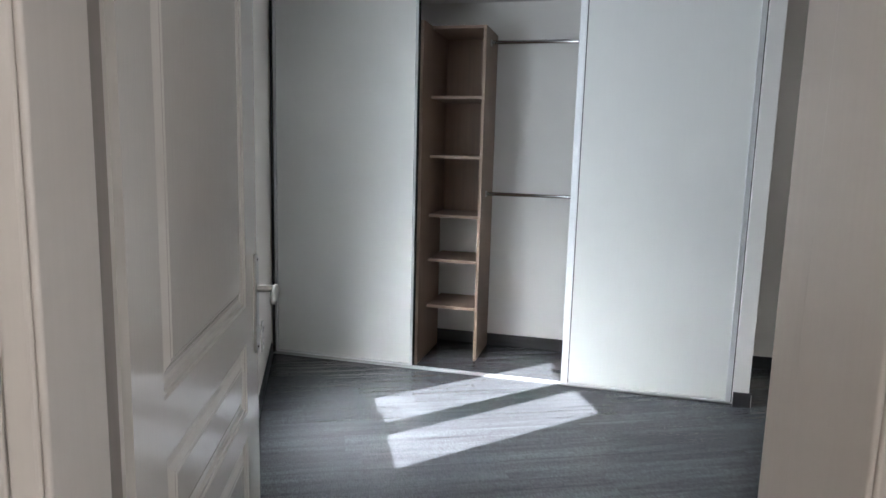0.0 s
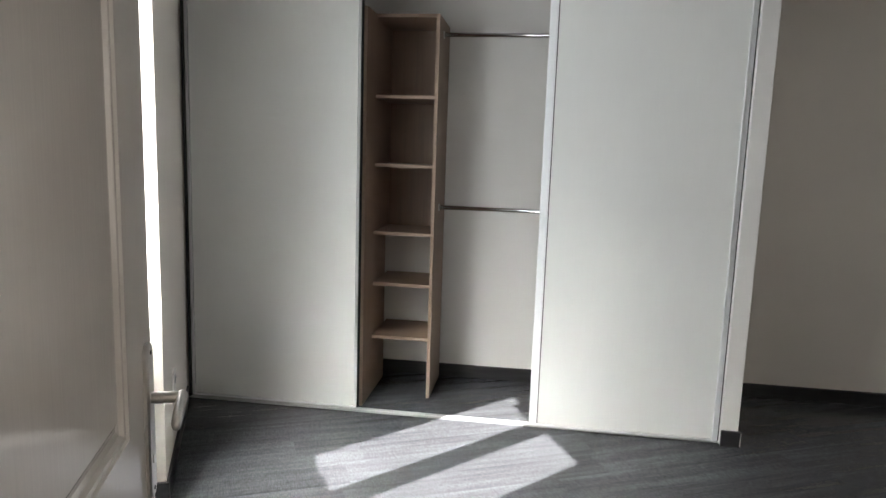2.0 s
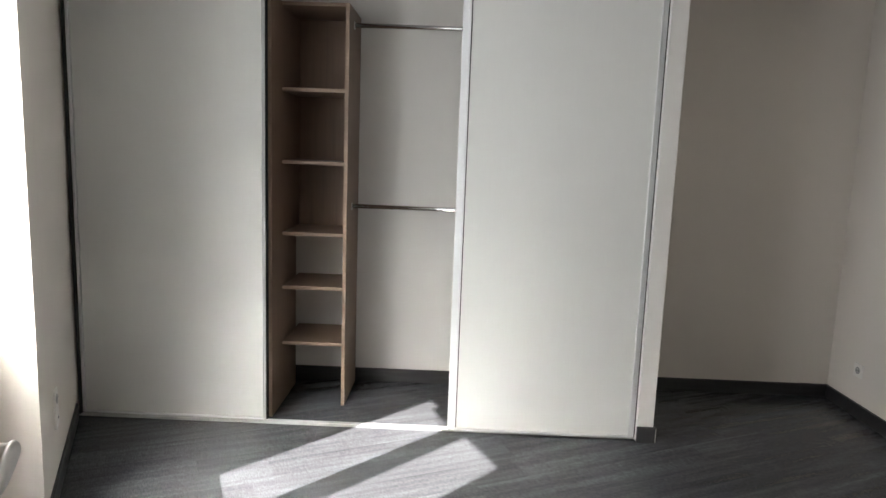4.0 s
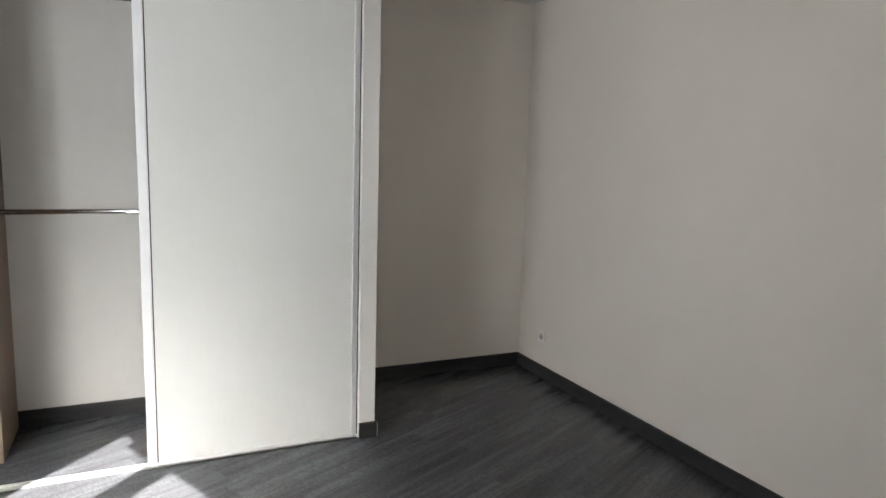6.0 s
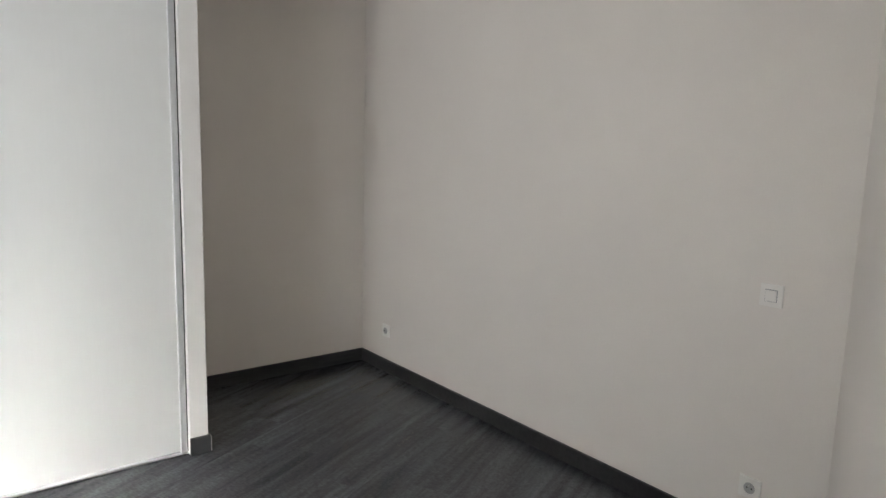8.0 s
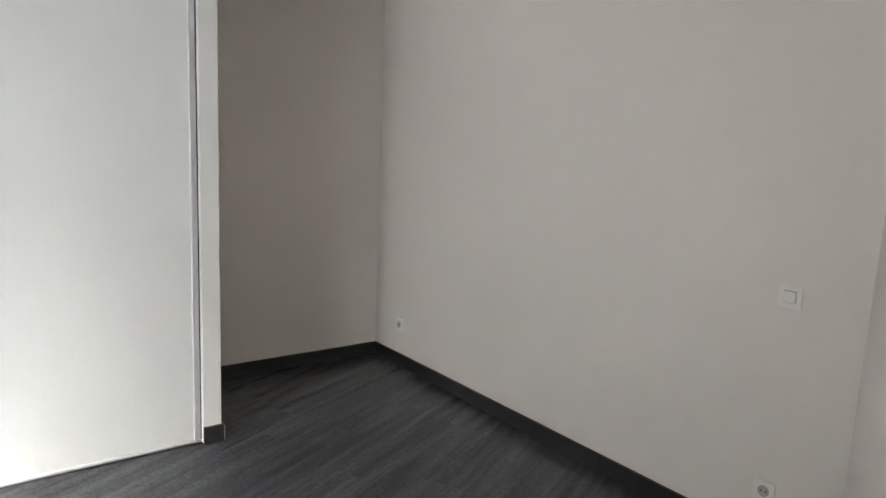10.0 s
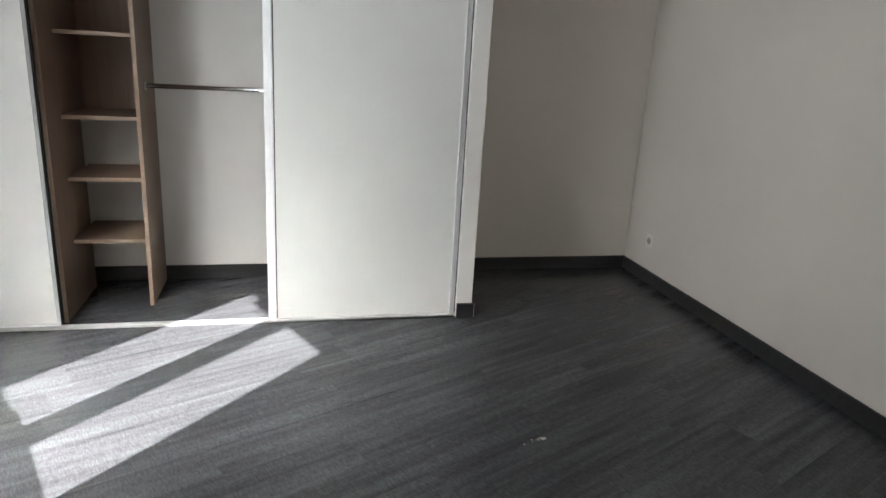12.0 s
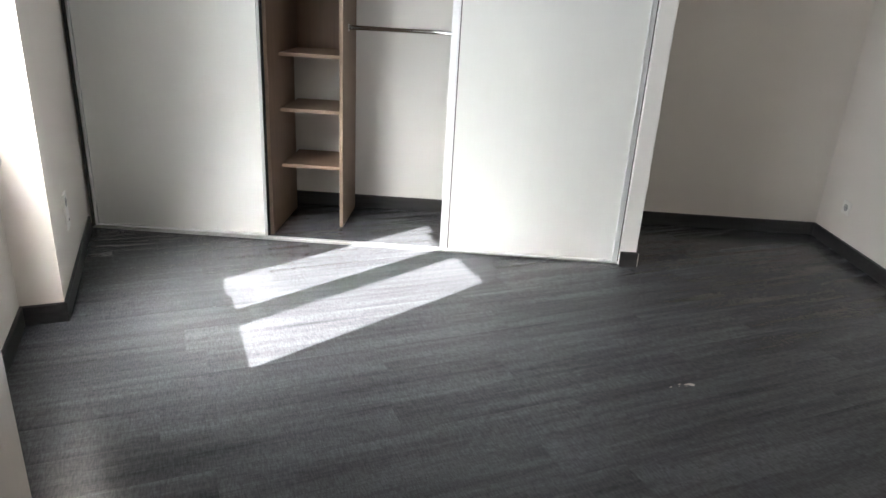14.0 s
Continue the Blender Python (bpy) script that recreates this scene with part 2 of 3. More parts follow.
def thing(name, label, category, group="", kind="", at=None):
    ob = new(name)
    if at is not None:
        ob.matrix_world = at
    return tagged(ob, label, category, group, kind)


def part(name, bm, mat, parent, label="", smooth=False):
    ob = new(name, finish(name, bm, mat, smooth))
    ob.parent = parent
    return tagged(ob, label)


def structure(name, bm, mat, label, category):
    return tagged(new(name, finish(name, bm, mat)), label, category, kind="structure")


# ---- large structure ----
structure("wall_back", block(-2.75, RX + 0.12, BACK, BACK + 0.12, 0, CEIL), WALL, "matt off-white painted back wall behind the closet", "wall")
structure("wall_right", block(RX, RX + 0.12, -2.33, BACK, 0, CEIL), WALL, "long plain off-white painted wall with sockets", "wall")
_n = Vector((-RW.y, RW.x))
structure("wall_door_lock_side", prism([RJ + RW * 0.032, C + RW * 0.1, C + RW * 0.1 - _n * DOOR_WALL, RJ + RW * 0.04 - _n * DOOR_WALL], 0, CEIL), WALL,
          "off-white painted wall beside the doorway", "wall")
structure("wall_over_door", block(-0.03, OPENING + 0.03, -DOOR_WALL, -0.004, 2.09, CEIL, m=DOOR), WALL, "off-white painted wall over the doorway", "wall")
structure("wall_door_hinge_side", block(-0.75, -0.031, -DOOR_WALL, -0.02, 0, CEIL, m=DOOR), WALL, "off-white painted wall beside the door hinges", "wall")
structure("wall_left_pier", block(0, 2.25, 0, 0.245, 0, CEIL, m=WIN), WALL, "off-white painted pier between window recess and closet", "wall")
W0, W1, SILL, HEAD, DEP, OUT = -1.020, 0.0, 0.850, 2.430, 0.16, 0.245
_bm = bmesh.new()
box(_bm, -2.75, W0, DEP, OUT, 0, CEIL, m=WIN)
box(_bm, W0, W1, DEP, OUT, 0, SILL, m=WIN)
box(_bm, W0, W1, DEP, OUT, HEAD, CEIL, m=WIN)
structure("wall_left_window", _bm, WALL, "off-white recessed outside wall with a window", "wall")
structure("wall_hall_left", block(-0.87, -0.75, -2.84, -0.02, 0, CEIL, m=DOOR), WALL, "off-white painted hall wall", "wall")
# opening added out of view to let the fill lamp in
_bm = bmesh.new()
box(_bm, 1.32, 1.44, -2.84, -2.45, 0, CEIL, m=DOOR)
box(_bm, 1.32, 1.44, -1.25, -0.12, 0, CEIL, m=DOOR)
box(_bm, 1.32, 1.44, -2.45, -1.25, 0, 0.85, m=DOOR)
box(_bm, 1.32, 1.44, -2.45, -1.25, 2.2, CEIL, m=DOOR)
structure("wall_hall_right", _bm, WALL, "off-white painted hall wall with an added window opening", "wall")
structure("wall_hall_end", block(-0.75, 1.32, -2.84, -2.72, 0, CEIL, m=DOOR), WALL, "off-white painted end wall of the hall", "wall")
_o = A + N * OUT
_d0 = DOOR @ Vector((-0.87, 0.0, 0))
_d1, _d2 = DOOR @ Vector((-0.87, -2.84, 0)), DOOR @ Vector((1.44, -2.84, 0))
structure("ceiling", prism([_o + U * 2.25, _o - U * 2.55, (_d0.x, _d0.y), (_d1.x, _d1.y), (_d2.x, _d2.y), (RX + 0.12, -2.45), (RX + 0.12, BACK + 0.12)], CEIL, CEIL + 0.15), CEILING, "flat white painted ceiling", "ceiling")

# closet end partition
structure("wall_closet_partition", block(0.9675, 1.054, -0.018, BACK, 0, CEIL, bevel=0.002), CLOSETPAINT, "thin white painted partition ending the closet", "wall")

CB = 0.750
structure("wall_closet_lining", block(-2.48, 0.967, CB, BACK - 0.001, 0, CEIL - 0.001), CLOSETPAINT, "white painted lining at the back of the closet", "wall")

# skirting boards
PROF = [(0.0005, 0.0), (SK_T, 0.0), (SK_T, SK_H - 0.004), (SK_T - 0.004, SK_H), (0.0005, SK_H)]


def skirting(points, label):
    structure("baseboard", sweep(points, PROF), SKIRT, label, "skirting")


_ca = A + U * 1.17
_r1 = A + N * DEP
_r2 = _r1 - U * 2.40
skirting([RJ + RW * 0.06, C, (RX, BACK), (1.054, BACK), (1.054, -0.018), (0.9665, -0.018)], "charcoal wood-look skirting round the alcove")
skirting([(0.967, CB), (-2.34, CB)], "charcoal wood-look skirting inside the closet")
skirting([_ca, A, _r1, _r2], "charcoal wood-look skirting along the window wall")

structure("trim", block(1.0635, 1.0668, -0.0312, -0.0298, 0.004, SK_H - 0.006, 0.0005), RAW, "pale raw mitre edge of the skirting", "trim")

# ---- doorway: frame and open door ----
frame_ob = thing("door_frame", "cream painted wooden door frame", "door frame", kind="structure", at=DOOR)
JD = DOOR_WALL + 0.006
for x0, x1 in ((-0.03, 0.0), (OPENING, OPENING + 0.03)):
    part("jamb", block(x0, x1, -JD, 0.0, 0, 2.06, bevel=0.005, segments=3), JAMBPAINT, frame_ob)
part("head_jamb", block(-0.03, OPENING + 0.03, -JD, 0.0, 2.06, 2.09, bevel=0.005, segments=3), JAMBPAINT, frame_ob)
for x0, x1 in ((0.0, 0.009), (OPENING - 0.009, OPENING)):
    part("door_stop", block(x0, x1, -JD + 0.002, -0.070, 0, 2.06, bevel=0.0042, segments=4), JAMBPAINT, frame_ob)
part("door_stop", block(0.009, OPENING - 0.009, -JD + 0.002, -0.070, 2.051, 2.06, bevel=0.0042, segments=4), JAMBPAINT, frame_ob)
for x0, x1 in ((-0.085, -0.031), (OPENING + 0.031, OPENING + 0.085)):
    part("casing", block(x0, x1, -JD - 0.003, -DOOR_WALL - 0.0005, 0, 2.13, bevel=0.003, segments=3), JAMBPAINT, frame_ob)
part("casing", block(-0.031, OPENING + 0.031, -JD - 0.003, -DOOR_WALL - 0.0005, 2.0905, 2.13, bevel=0.003, segments=3), JAMBPAINT, frame_ob)
# thin strip that colours the cream jamb as dark as its shaded rebate
part("hinge_recess", block(0.0, 0.002, -0.064, -0.022, 0, 2.045), REBATESHADE, frame_ob, "taupe strip painting the shade of the hinge rebate")

LE = Vector((-0.688, -2.547))
LD = (LE - HJ).normalized()
LEAF = local(HJ + LD * 0.022, LD)            # x from hinge to lock; y towards the window wall
LW, LH, LT = (LE - HJ).length - 0.022, 2.045, 0.040
door = thing("door_1", "cream moulded panel door standing wide open", "door", kind="structure", at=LEAF)


def moulded_leaf(width, height, thick, panels):
    """A leaf with raised-and-fielded panels pressed into both faces."""
    bm = bmesh.new()
    xs = sorted({0.006, width} | {v for p in panels for v in p[:2]})
    zs = sorted({0.008, height} | {v for p in panels for v in p[2:]})

    def inside(x, z):
        return any(p[0] < x < p[1] and p[2] < z < p[3] for p in panels)
    for y, flip in ((0.0, False), (thick, True)):
        def quad(pts):
            vs = [bm.verts.new((a, y + (d if not flip else -d), c)) for a, d, c in pts]
            bm.faces.new(vs if not flip else list(reversed(vs)))
        for x0, x1 in zip(xs, xs[1:]):
            for z0, z1 in zip(zs, zs[1:]):
                if not inside((x0 + x1) / 2, (z0 + z1) / 2):
                    quad([(x0, 0, z0), (x1, 0, z0), (x1, 0, z1), (x0, 0, z1)])
        for x0, x1, z0, z1 in panels:
            steps = [(0, 0), (0.003, 0.004), (0.010, 0.0045), (0.013, 0.011), (0.024, 0.0125), (0.034, 0.010), (0.046, 0.0035), (0.050, 0.0035), (0.053, 0.0015)]
            for (i0, d0), (i1, d1) in zip(steps, steps[1:]):
                o = [(x0 + i0, z0 + i0), (x1 - i0, z0 + i0), (x1 - i0, z1 - i0), (x0 + i0, z1 - i0)]
                q = [(x0 + i1, z0 + i1), (x1 - i1, z0 + i1), (x1 - i1, z1 - i1), (x0 + i1, z1 - i1)]
                for k in range(4):
                    a, b2, c, d = o[k], o[(k + 1) % 4], q[(k + 1) % 4], q[k]
                    quad([(a[0], d0, a[1]), (b2[0], d0, b2[1]), (c[0], d1, c[1]), (d[0], d1, d[1])])
            e, dd = steps[-1]
            quad([(x0 + e, dd, z0 + e), (x1 - e, dd, z0 + e), (x1 - e, dd, z1 - e), (x0 + e, dd, z1 - e)])
    x0, x1, z0, z1 = 0.006, width, 0.008, height
    for pts in ([(x0, z0), (x0, z1)], [(x1, z1), (x1, z0)], [(x0, z1), (x1, z1)], [(x1, z0), (x0, z0)]):
        (a, b2), (c, d) = pts
        bm.faces.new([bm.verts.new(v) for v in ((a, 0, b2), (a, thick, b2), (c, thick, d), (c, 0, d))])
    bmesh.ops.remove_doubles(bm, verts=bm.verts, dist=1e-5)
    bmesh.ops.recalc_face_normals(bm, faces=bm.faces)
    return bm


leaf = part("leaf", moulded_leaf(LW, LH, LT, [(0.132, 0.738, 1.066, 1.93), (0.132, 0.738, 0.800, 0.975), (0.132, 0.738, 0.14, 0.735)]), DOORPAINT, door, "cream wood-grained moulded leaf")
for z in (0.22, 1.02, 1.82):
    part("hinge", tube((-0.002, LT + 0.006, z - 0.045), (-0.002, LT + 0.006, z + 0.045), 0.007, 14, 0.002), STEEL, door, "nickel hinge knuckle", True)
part("lock_faceplate", block(LW, LW + 0.0015, 0.010, 0.030, 0.93, 1.17, bevel=0.0005), STEEL, door)


def lever_set(y, sgn, nm):
    """A long narrow back plate with a rounded lever that points back to the hinges."""
    hx = LW - 0.036
    z0, z1, cut = 0.920, 1.178, 0.013
    outline = [(-0.02, z0 + cut), (-0.02 + cut * 0.7, z0), (0.02 - cut * 0.7, z0), (0.02, z0 + cut),
               (0.02, z1 - cut), (0.02 - cut * 0.7, z1), (-0.02 + cut * 0.7, z1), (-0.02, z1 - cut)]
    bm = bmesh.new()
    wide = [bm.verts.new((hx + u, y, v)) for u, v in outline]
    rise = [bm.verts.new((hx + u, y + sgn * 0.005, v)) for u, v in outline]
    zm = (z0 + z1) / 2
    top = [bm.verts.new((hx + u * 0.84, y + sgn * 0.008, zm + (v - zm) * 0.975)) for u, v in outline]
    for lo, hi in ((wide, rise), (rise, top)):
        for k in range(8):
            bm.faces.new((lo[k], lo[(k + 1) % 8], hi[(k + 1) % 8], hi[k]))
    bm.faces.new(top)
    bm.faces.new(wide)
    bmesh.ops.recalc_face_normals(bm, faces=bm.faces)
    plate = part(nm, bm, STEEL, door, "satin nickel door handle plate")
    z = 1.088
    part("neck", tube((hx, y + sgn * 0.006, z), (hx, y + sgn * 0.056, z), 0.0095, 18, 0.002), STEEL, plate, "", True)
    g = bmesh.new()
    prev = None
    for i in range(13):
        f = i / 12
        x = hx + 0.012 - f * 0.100
        yy = y + sgn * (0.054 + 0.005 * f)
        hh, ww = 0.011 + 0.008 * math.sin(math.pi * min(f * 1.05, 1)), 0.009 - 0.002 * f
        if i in (0, 12):
            hh, ww = hh * 0.55, ww * 0.55
        ring = [g.verts.new((x, yy + ww * math.cos(t), z - 0.014 * f + hh * math.sin(t))) for t in [2 * math.pi * k / 12 for k in range(12)]]
        if prev:
            for k in range(12):
                g.faces.new((prev[k], prev[(k + 1) % 12], ring[(k + 1) % 12], ring[k]))
        else:
            g.faces.new(ring)
        prev = ring
    g.faces.new(list(reversed(prev)))
    bmesh.ops.recalc_face_normals(g, faces=g.faces)
    part("lever", g, STEEL, plate, "", True)
    for sz in (0.934, 1.164):
        part("screw", tube((hx, y + sgn * 0.007, sz), (hx, y + sgn * 0.0092, sz), 0.0035, 12), DARKPLASTIC, plate)
    part("key_rose", tube((hx, y + sgn * 0.007, 0.985), (hx, y + sgn * 0.010, 0.985), 0.008, 16, 0.001), STEEL, plate, "", True)


lever_set(0.0, -1, "door_handle")
lever_set(LT, 1, "door_handle")

# ---- window in its recess ----
win = thing("window_1", "white plastic double casement window in the recess", "window", kind="structure", at=WIN)
G = [(-0.970, -0.592, 0.926, 2.325), (-0.452, -0.028, 0.900, 2.361)]     # clear panes: x0, x1, z0, z1
FY0, FY1 = DEP + 0.0, DEP + 0.055
FX0, FX1 = G[0][0] - 0.018, G[1][1] + 0.012
part("window_frame", block(W0, FX0, FY0 + 0.01, FY1 + 0.02, SILL, HEAD, 0.003), PVC, win)
part("window_frame", block(FX1, W1, FY0 + 0.01, FY1 + 0.02, SILL, HEAD, 0.003), PVC, win)
part("window_frame", block(FX0, FX1, FY0 + 0.01, FY1 + 0.02, SILL, SILL + 0.028, 0.003), PVC, win)
part("window_frame", block(FX0, FX1, FY0 + 0.01, FY1 + 0.02, HEAD - 0.024, HEAD, 0.003), PVC, win)
for (g0, g1, z0, z1), (s0, s1) in zip(G, ((FX0, -0.5235), (-0.5205, FX1))):
    sash = part("sash", block(s0, g0, FY0, FY1, SILL + 0.028, HEAD - 0.024, 0.004), PVC, win)
    part("stile", block(g1, s1, FY0, FY1, SILL + 0.028, HEAD - 0.024, 0.004), PVC, sash)
    part("rail", block(g0, g1, FY0 + 0.002, FY1 - 0.002, SILL + 0.029, z0, 0.003), PVC, sash)
    part("rail", block(g0, g1, FY0 + 0.002, FY1 - 0.002, z1, HEAD - 0.025, 0.003), PVC, sash)
    pane = part("pane", block(g0 - 0.004, g1 + 0.004, FY0 + 0.025, FY0 + 0.031, z0 - 0.004, z1 + 0.004), GLASS, sash, "clear glass pane")
    pane.visible_shadow = False
    # unseen strips added to notch both ends of the sun patch
    if s1 == FX1:
        part("lower_lip", block(g0, -0.278, FY0 + 0.002, FY0 + 0.022, z0, 0.926, 0.001), PVC, sash)
        part("upper_lip", block(g0, -0.195, FY1 - 0.022, FY1 - 0.002, 2.306, z1, 0.001), PVC, sash)
part("window_handle", block(-0.534, -0.510, FY0 - 0.008, FY0, 1.38, 1.52, 0.003), PVC, win)
part("window_sill", block(W0, W1, FY1 + 0.02, OUT + 0.04, SILL - 0.02, SILL, 0.003), PVC, win)

# window added out of view, in front of the hall fill lamp
fill_window = thing("hall_fill_window", "unseen white plastic window added for the hall fill light", "window", kind="structure", at=DOOR)
for y0, y1, z0, z1 in ((-2.45, -2.39, 0.85, 2.2), (-1.31, -1.25, 0.85, 2.2), (-2.39, -1.31, 0.85, 0.91), (-2.39, -1.31, 2.14, 2.2)):
    part("window_frame", block(1.36, 1.42, y0, y1, z0, z1, 0.003), PVC, fill_window)
hp = part("pane", block(1.387, 1.393, -2.394, -1.306, 0.906, 2.144), GLASS, fill_window, "clear glass pane")
hp.visible_shadow = False

# ---- closet ----


def sliding_door(x0, x1, y, left_w, right_w, label):
    """A melamine panel held in slim lacquered profiles."""
    d = thing("sliding_door", label, "closet door", "sliding doors of the closet")
    z0, z1 = 0.009, 2.43
    th = 0.030
    part("panel", block(x0 + left_w + 0.005, x1 - right_w + 0.001, y + 0.004, y + 0.016, z0 + 0.014, z1 - 0.03), MELAMINE, d, "smooth off-white melamine panel")
    for a, w, q in ((x0, left_w, 1), (x1, right_w, -1)):
        # outer edge, hollowed grip, raised lip beside the panel
        lip = 0.0 if q > 0 else -0.003
        prof = [(0, 0.016), (0.002, 0.0135), (w * 0.45, 0.0085), (w * 0.80, 0.0055), (w * 0.84, lip), (w - 0.001, lip), (w, lip + 0.001), (w, th), (0, th)]
        pts = [(a + q * u, y + v) for u, v in prof]
        part("stile", prism(pts if q > 0 else pts[::-1], z0, z1), PROFILE, d, "slim white lacquered vertical profile")
    # black strip gives the groove beside the left stile its shade
    for gx in (x0 + left_w + 0.0002,):
        part("gasket", block(gx, gx + 0.0046, y + 0.012, y + 0.015, z0 + 0.014, z1 - 0.03), BLACKSTRIP, d, "thin black strip painting the shade of the panel groove")
    part("bottom_rail", block(x0 + left_w, x1 - right_w, y + 0.001, y + 0.024, z0, z0 + 0.009, 0.0015), PROFILE, d)
    part("top_rail", block(x0 + left_w, x1 - right_w, y + 0.003, y + 0.024, z1 - 0.03, z1, 0.0015), PROFILE, d)
    return d


rd = sliding_door(-0.042, 0.963, 0.0, 0.042, 0.034, "off-white sliding closet door with white profiles, pushed to the end")
ld = sliding_door(-2.054, -1.036, 0.036, 0.026, 0.016, "off-white sliding closet door beside the window wall")
part("brush_seal", block(-1.0358, -1.026, 0.044, 0.064, 0.012, 2.43), BLACKSTRIP, ld, "black strip along the door edge")
# black strip put in as the darkness of the gap before the partition
part("brush_seal", block(0.9632, 0.9672, 0.012, 0.026, 0.012, 2.43), BLACKSTRIP, rd, "black strip along the door edge")
part("brush_seal", block(-2.070, -2.0542, 0.044, 0.062, 0.012, 2.43), GREYSTRIP, ld, "dark grey strip along the door edge")

track = thing("floor_track", "low worn aluminium sliding door track on the floor", "door track")
part("base", block(-2.05, 0.967, 0.008, 0.060, 0.0, 0.0025), ALU, track)
for y in (0.008, 0.021, 0.044, 0.057):
    part("rib", block(-2.05, 0.967, y, y + 0.003, 0.0025, 0.0065, 0.0008), ALU, track)
htrack = thing("ceiling_track", "white sliding door head track under the ceiling", "door track")
part("channel", block(-2.2, 0.967, -0.006, 0.084, 2.46, CEIL - 0.001, 0.002), PROFILE, htrack)

tower = thing("shelf_unit", "tall narrow brown oak-look shelf unit inside the closet", "shelf unit")
TX0, TX1, TY0, TY1, TZ = -1.037, -0.652, 0.304, 0.736, 2.264
_bm = block(TX0, TX0 + 0.019, 0.101, 0.640, 0.0, TZ)
box(_bm, TX0, TX0 + 0.019, 0.640, TY1, 0.99, TZ)
part("side_panel", _bm, WOOD, tower, "deeper side panel beside the sliding door")
part("side_panel", block(TX1 - 0.019, TX1, TY0 + 0.001, TY1, 0.0, TZ), WOOD, tower)
part("edge_band", block(TX0, TX0 + 0.019, 0.100, 0.101, 0.0, TZ), WOODEDGE, tower, "paler oak-look edge band")
part("edge_band", block(TX1 - 0.019, TX1, TY0, TY0 + 0.001, 0.0, TZ), WOODEDGE, tower, "paler oak-look edge band")
part("top_board", block(TX0 + 0.019, TX1 - 0.019, TY0 + 0.004, TY1, TZ - 0.019, TZ), WOODH, tower)
part("back_panel", block(TX0 + 0.019, TX1 - 0.019, TY1 - 0.010, TY1 - 0.003, 0.995, TZ - 0.02), WOOD, tower, "brown back panel behind the upper shelves")
for z in (0.363, 0.692, 1.003, 1.406, 1.803):
    s = part("shelf", block(TX0 + 0.019, TX1 - 0.019, TY0 + 0.013, TY1 - 0.012, z - 0.010, z + 0.009), WOODH, tower)
    part("edge_band", block(TX0 + 0.019, TX1 - 0.019, TY0 + 0.012, TY0 + 0.013, z - 0.010, z + 0.009), WOODEDGE, s, "paler oak-look edge band")


def hanging_rail(z):
    y = 0.47
    r = thing("hanging_rail", "oval chromed clothes rail across the closet", "clothes rail", "clothes rails in the closet")
    part("rod", tube((TX1 + 0.002, y, z), (0.966, y, z), 0.0125, 24), CHROME, r, "", True)
    for x0, x1 in ((TX1, TX1 + 0.006), (0.9615, 0.9675)):
        part("bracket", block(x0, x1, y - 0.014, y + 0.014, z - 0.022, z + 0.018, 0.002), STEEL, r)


hanging_rail(1.160)
hanging_rail(2.178)

# ---- sockets and switches ----


def face_plate(name, label, category, at, inner, group=""):
    """A wall plate facing local -y, with rounded edges."""
    t = thing(name, label, category, group, at=at)
    part("plate", block(-0.041, 0.041, -0.009, 0.0, -0.041, 0.041, 0.002, segments=2), PLASTIC, t)
    if inner == "socket":
        bm = bmesh.new()
        outer, innr, deep = [], [], []
        for k in range(28):
            a = 2 * math.pi * k / 28
            outer.append(bm.verts.new((0.0215 * math.cos(a), -0.0105, 0.0215 * math.sin(a))))
            innr.append(bm.verts.new((0.0195 * math.cos(a), -0.0105, 0.0195 * math.sin(a))))
            deep.append(bm.verts.new((0.0185 * math.cos(a), -0.0094, 0.0185 * math.sin(a))))
        base = [bm.verts.new((0.0215 * math.cos(2 * math.pi * k / 28), -0.0088, 0.0215 * math.sin(2 * math.pi * k / 28))) for k in range(28)]
        for k in range(28):
            j = (k + 1) % 28
            bm.faces.new((base[k], base[j], outer[j], outer[k]))
            bm.faces.new((outer[k], outer[j], innr[j], innr[k]))
            bm.faces.new((innr[k], innr[j], deep[j], deep[k]))
        bm.faces.new(deep)
        bmesh.ops.recalc_face_normals(bm, faces=bm.faces)
        part("socket_well", bm, SHADEDGREYPLASTIC, t, "round socket well with its shade put into the grey")
        for x, z in ((-0.0095, 0.0), (0.0095, 0.0)):
            part("pin_hole", tube((x, -0.0092, z), (x, -0.0098, z), 0.0032, 12), DARKPLASTIC, t)
        part("earth_pin", tube((0, -0.0092, 0.0105), (0, -0.0165, 0.0105), 0.0026, 12, 0.0008), STEEL, t, "", True)
    elif inner == "switch":
        part("rocker_frame", block(-0.0225, 0.0225, -0.0105, -0.009, -0.0225, 0.0225, 0.001), SHADEDGREYPLASTIC, t)
        bm = block(-0.0200, 0.0200, -0.0155, -0.0095, -0.0200, 0.0200, 0.0015)
        bmesh.ops.transform(bm, matrix=Matrix.Rotation(radians(3), 4, "X"), verts=bm.verts)
        part("rocker", bm, PLASTIC, t, "white rocker pressed in")
    else:
        part("insert", block(-0.0235, 0.0235, -0.0115, -0.009, -0.0235, 0.0235, 0.001), PLASTIC, t)
        part("jack_opening", block(-0.008, 0.008, -0.0118, -0.0114, -0.007, 0.007), DARKPLASTIC, t)
    return t


RIGHT_FACE = Matrix.Rotation(radians(-90), 4, "Z")
G_S = "wall sockets"
face_plate("wall_socket", "white round-well wall socket low in the alcove", "socket", Matrix.Translation((RX, 0.499, 0.281)) @ RIGHT_FACE, "socket", G_S)
face_plate("wall_socket", "white round-well wall socket below the light switch", "socket", Matrix.Translation((RX, -2.004, 0.260)) @ RIGHT_FACE, "socket", G_S)
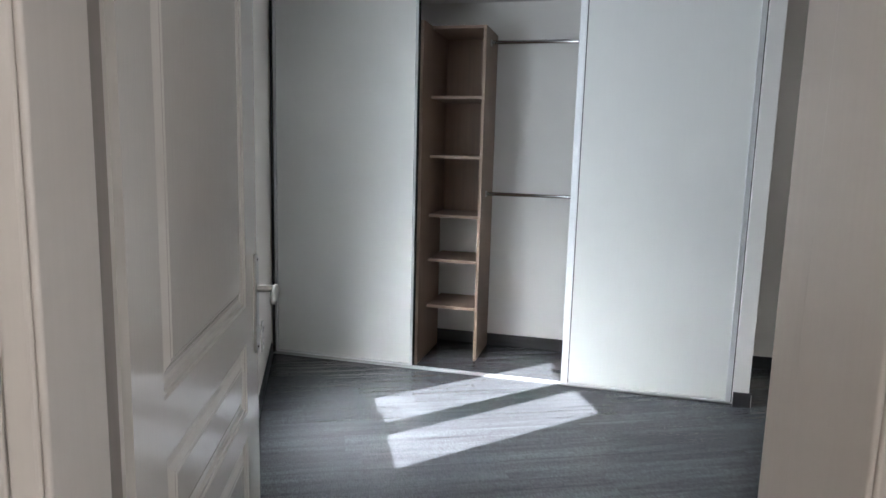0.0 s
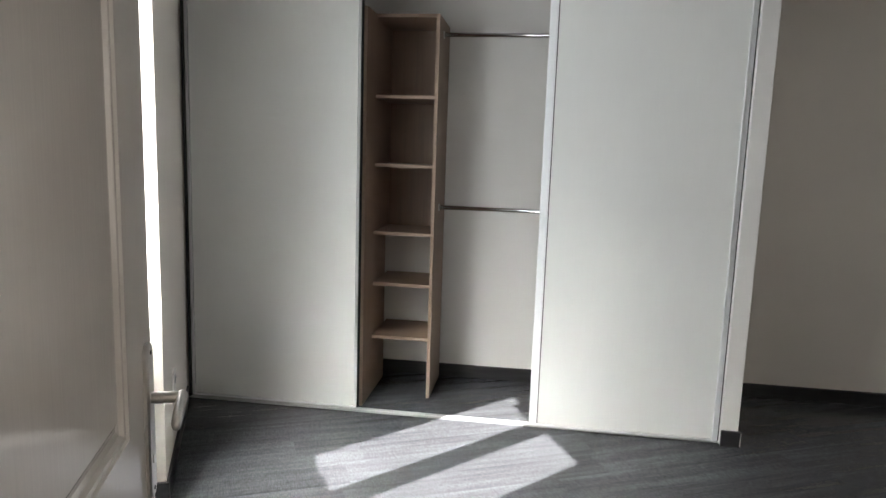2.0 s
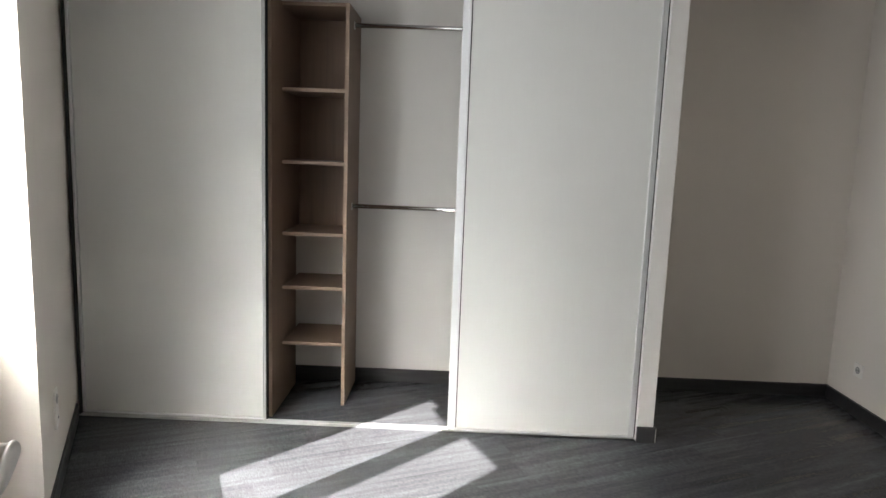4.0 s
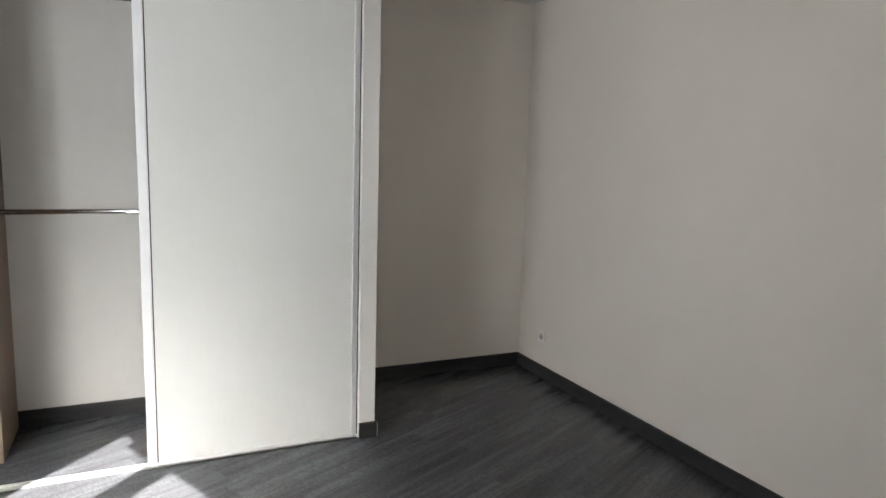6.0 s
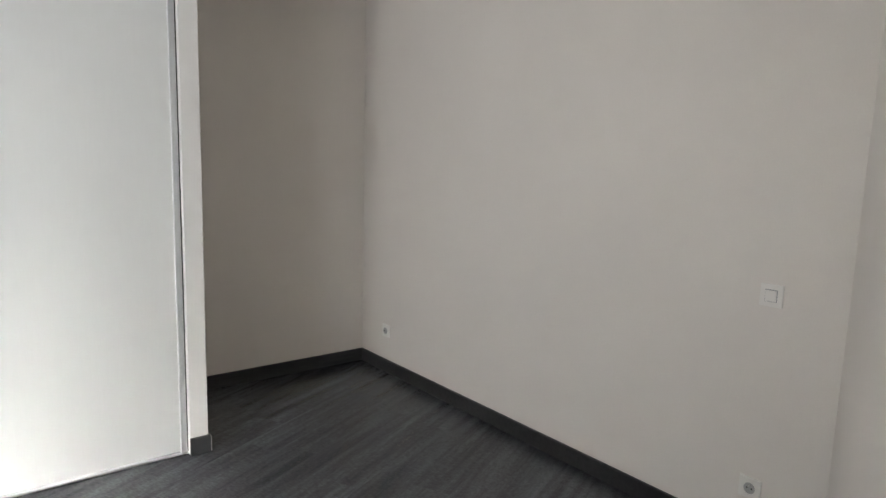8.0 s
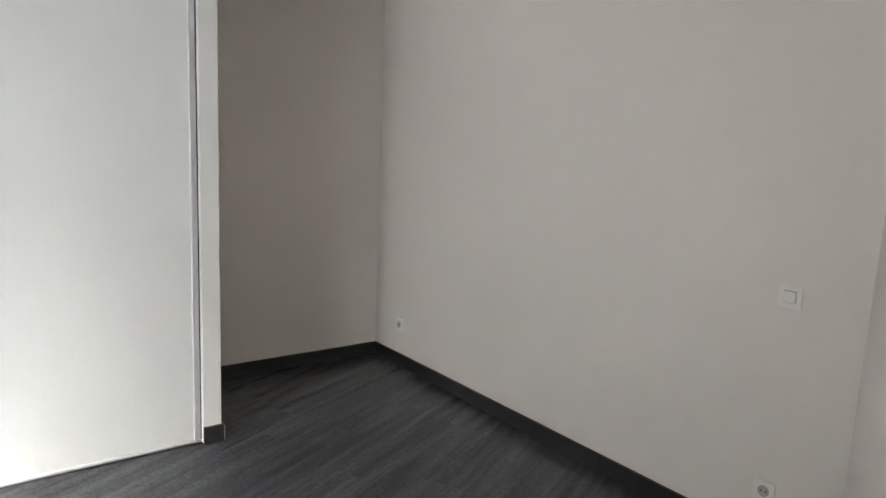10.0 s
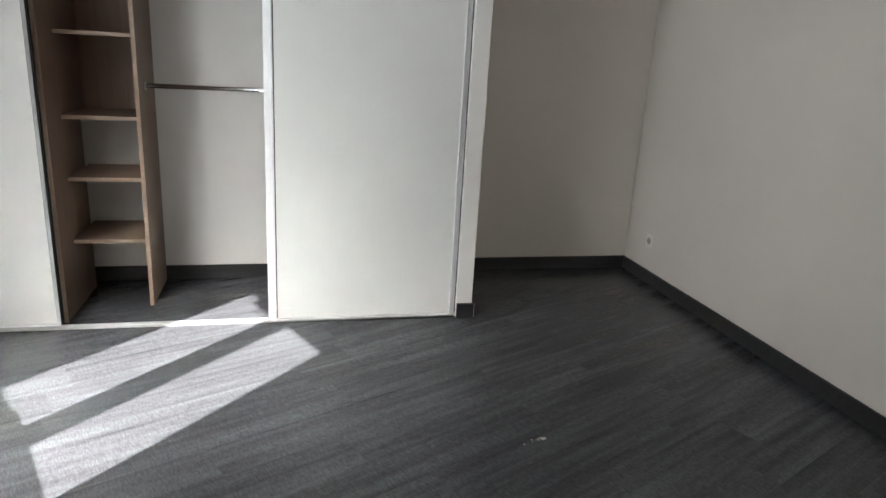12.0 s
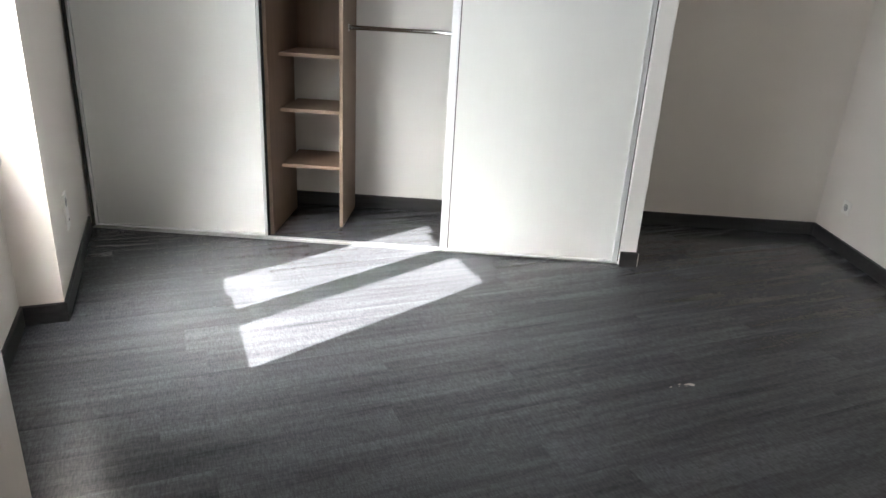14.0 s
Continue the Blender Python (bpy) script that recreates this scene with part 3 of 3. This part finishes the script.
face_plate("light_switch", "white square rocker light switch on the wall", "switch", Matrix.Translation((RX, -2.012, 1.003)) @ RIGHT_FACE, "switch")
_lo = (Vector((-1.693, -0.777)) - A).dot(U)
face_plate("wall_socket", "white round-well wall socket beside the closet", "socket", WIN @ pose(_lo + 0.041, 0, 0.400), "socket", G_S)
face_plate("data_socket", "white data socket under the wall socket", "socket", WIN @ pose(_lo + 0.047, 0, 0.316), "data")

# ---- small marks on the floor ----


def splash(x, y, size, count, label):
    """Flecks of dried plaster round one larger blot."""
    rnd = random.Random(7)
    root = thing("plaster_splash", label, "stain", at=pose(x, y, 0.0, 0, 0, 10))
    for i in range(count):
        bm = bmesh.new()
        cx, cy = (rnd.gauss(0, size * 0.5), rnd.gauss(0, size * 0.22)) if i else (size * 0.45, 0)
        r = size * (0.30 if i == 0 else rnd.uniform(0.04, 0.12))
        ring = []
        for k in range(11):
            a = 2 * math.pi * k / 11
            q = r * rnd.uniform(0.65, 1.15)
            ring.append(bm.verts.new((cx + q * math.cos(a), cy + 0.6 * q * math.sin(a), 0.0006 + 0.0001 * i)))
        c0 = bm.verts.new((cx, cy, 0.0016 + 0.0001 * i))
        for k in range(11):
            bm.faces.new((ring[k], ring[(k + 1) % 11], c0))
        part("fleck", bm, SPOT, root)


splash(0.985, -1.246, 0.058, 12, "small pale dried plaster splash on the dark floor")

# ---- floor planks (last) ----


def flat(v):
    return (v.x, v.y)


ROOM = [flat(A + N * 0.19 - U * 2.55), flat(DOOR @ Vector((-0.02, -0.03, 0))), flat(DOOR @ Vector((OPENING + 0.02, -0.03, 0))),
        (RX + 0.03, C.y - 0.02), (RX + 0.03, BACK + 0.03), flat(A + N * 0.19 + U * 2.16)]
HALL = [flat(DOOR @ Vector(v)) for v in ((-0.78, -2.75, 0), (1.35, -2.75, 0), (1.35, -0.03, 0), (-0.78, -0.03, 0))]


def clip(poly, outline):
    """The piece of a convex outline that lies within another one (anticlockwise)."""
    for k in range(len(outline)):
        a, b = Vector(outline[k]), Vector(outline[(k + 1) % len(outline)])
        e = b - a

        def side(p):
            return e.x * (p[1] - a.y) - e.y * (p[0] - a.x)
        res = []
        for i in range(len(poly)):
            p, q = poly[i], poly[(i + 1) % len(poly)]
            sp, sq = side(p), side(q)
            if sp >= 0:
                res.append(p)
            if (sp >= 0) != (sq >= 0):
                f = sp / (sp - sq)
                res.append((p[0] + f * (q[0] - p[0]), p[1] + f * (q[1] - p[1])))
        poly = res
        if len(poly) < 3:
            return []
    return poly


floor = tagged(new("floor"), "charcoal wood-look plank floor", "floor", kind="structure")
part("screed", prism(ROOM, -0.16, -0.0095), SCREED, floor, "grey screed under the planks")
part("screed", prism(HALL, -0.16, -0.0095), SCREED, floor, "grey screed under the planks")
PL_A, PL_W, PL_L = radians(25), 0.186, 1.26


def plank_mesh(length):
    return finish("plank", block(0, length, 0, PL_W, -0.009, 0.0), FLOOR)


_pm = plank_mesh(PL_L)
_rot = Matrix.Rotation(PL_A, 4, "Z")
_rnd = random.Random(3)
for row in range(-40, 30):
    shift = _rnd.random() * PL_L
    for col in range(-6, 6):
        at = _rot @ Matrix.Translation((col * PL_L + shift, row * PL_W, 0))
        back = at.inverted()
        corners = [flat(at @ Vector(v)) for v in ((0, 0, 0), (PL_L, 0, 0), (PL_L, PL_W, 0), (0, PL_W, 0))]
        for outline in (ROOM, HALL):
            piece = clip(corners, outline)
            if not piece:
                continue
            area = abs(sum(piece[i][0] * piece[(i + 1) % len(piece)][1] - piece[(i + 1) % len(piece)][0] * piece[i][1] for i in range(len(piece)))) / 2
            if area < 0.0008:
                continue
            if area > PL_L * PL_W * 0.9999:
                me = _pm
            else:
                me = finish("plank", prism([flat(back @ Vector((q[0], q[1], 0))) for q in piece], -0.009, 0.0), FLOOR)
            p = new("plank", me)
            p.parent = floor
            p.matrix_world = at
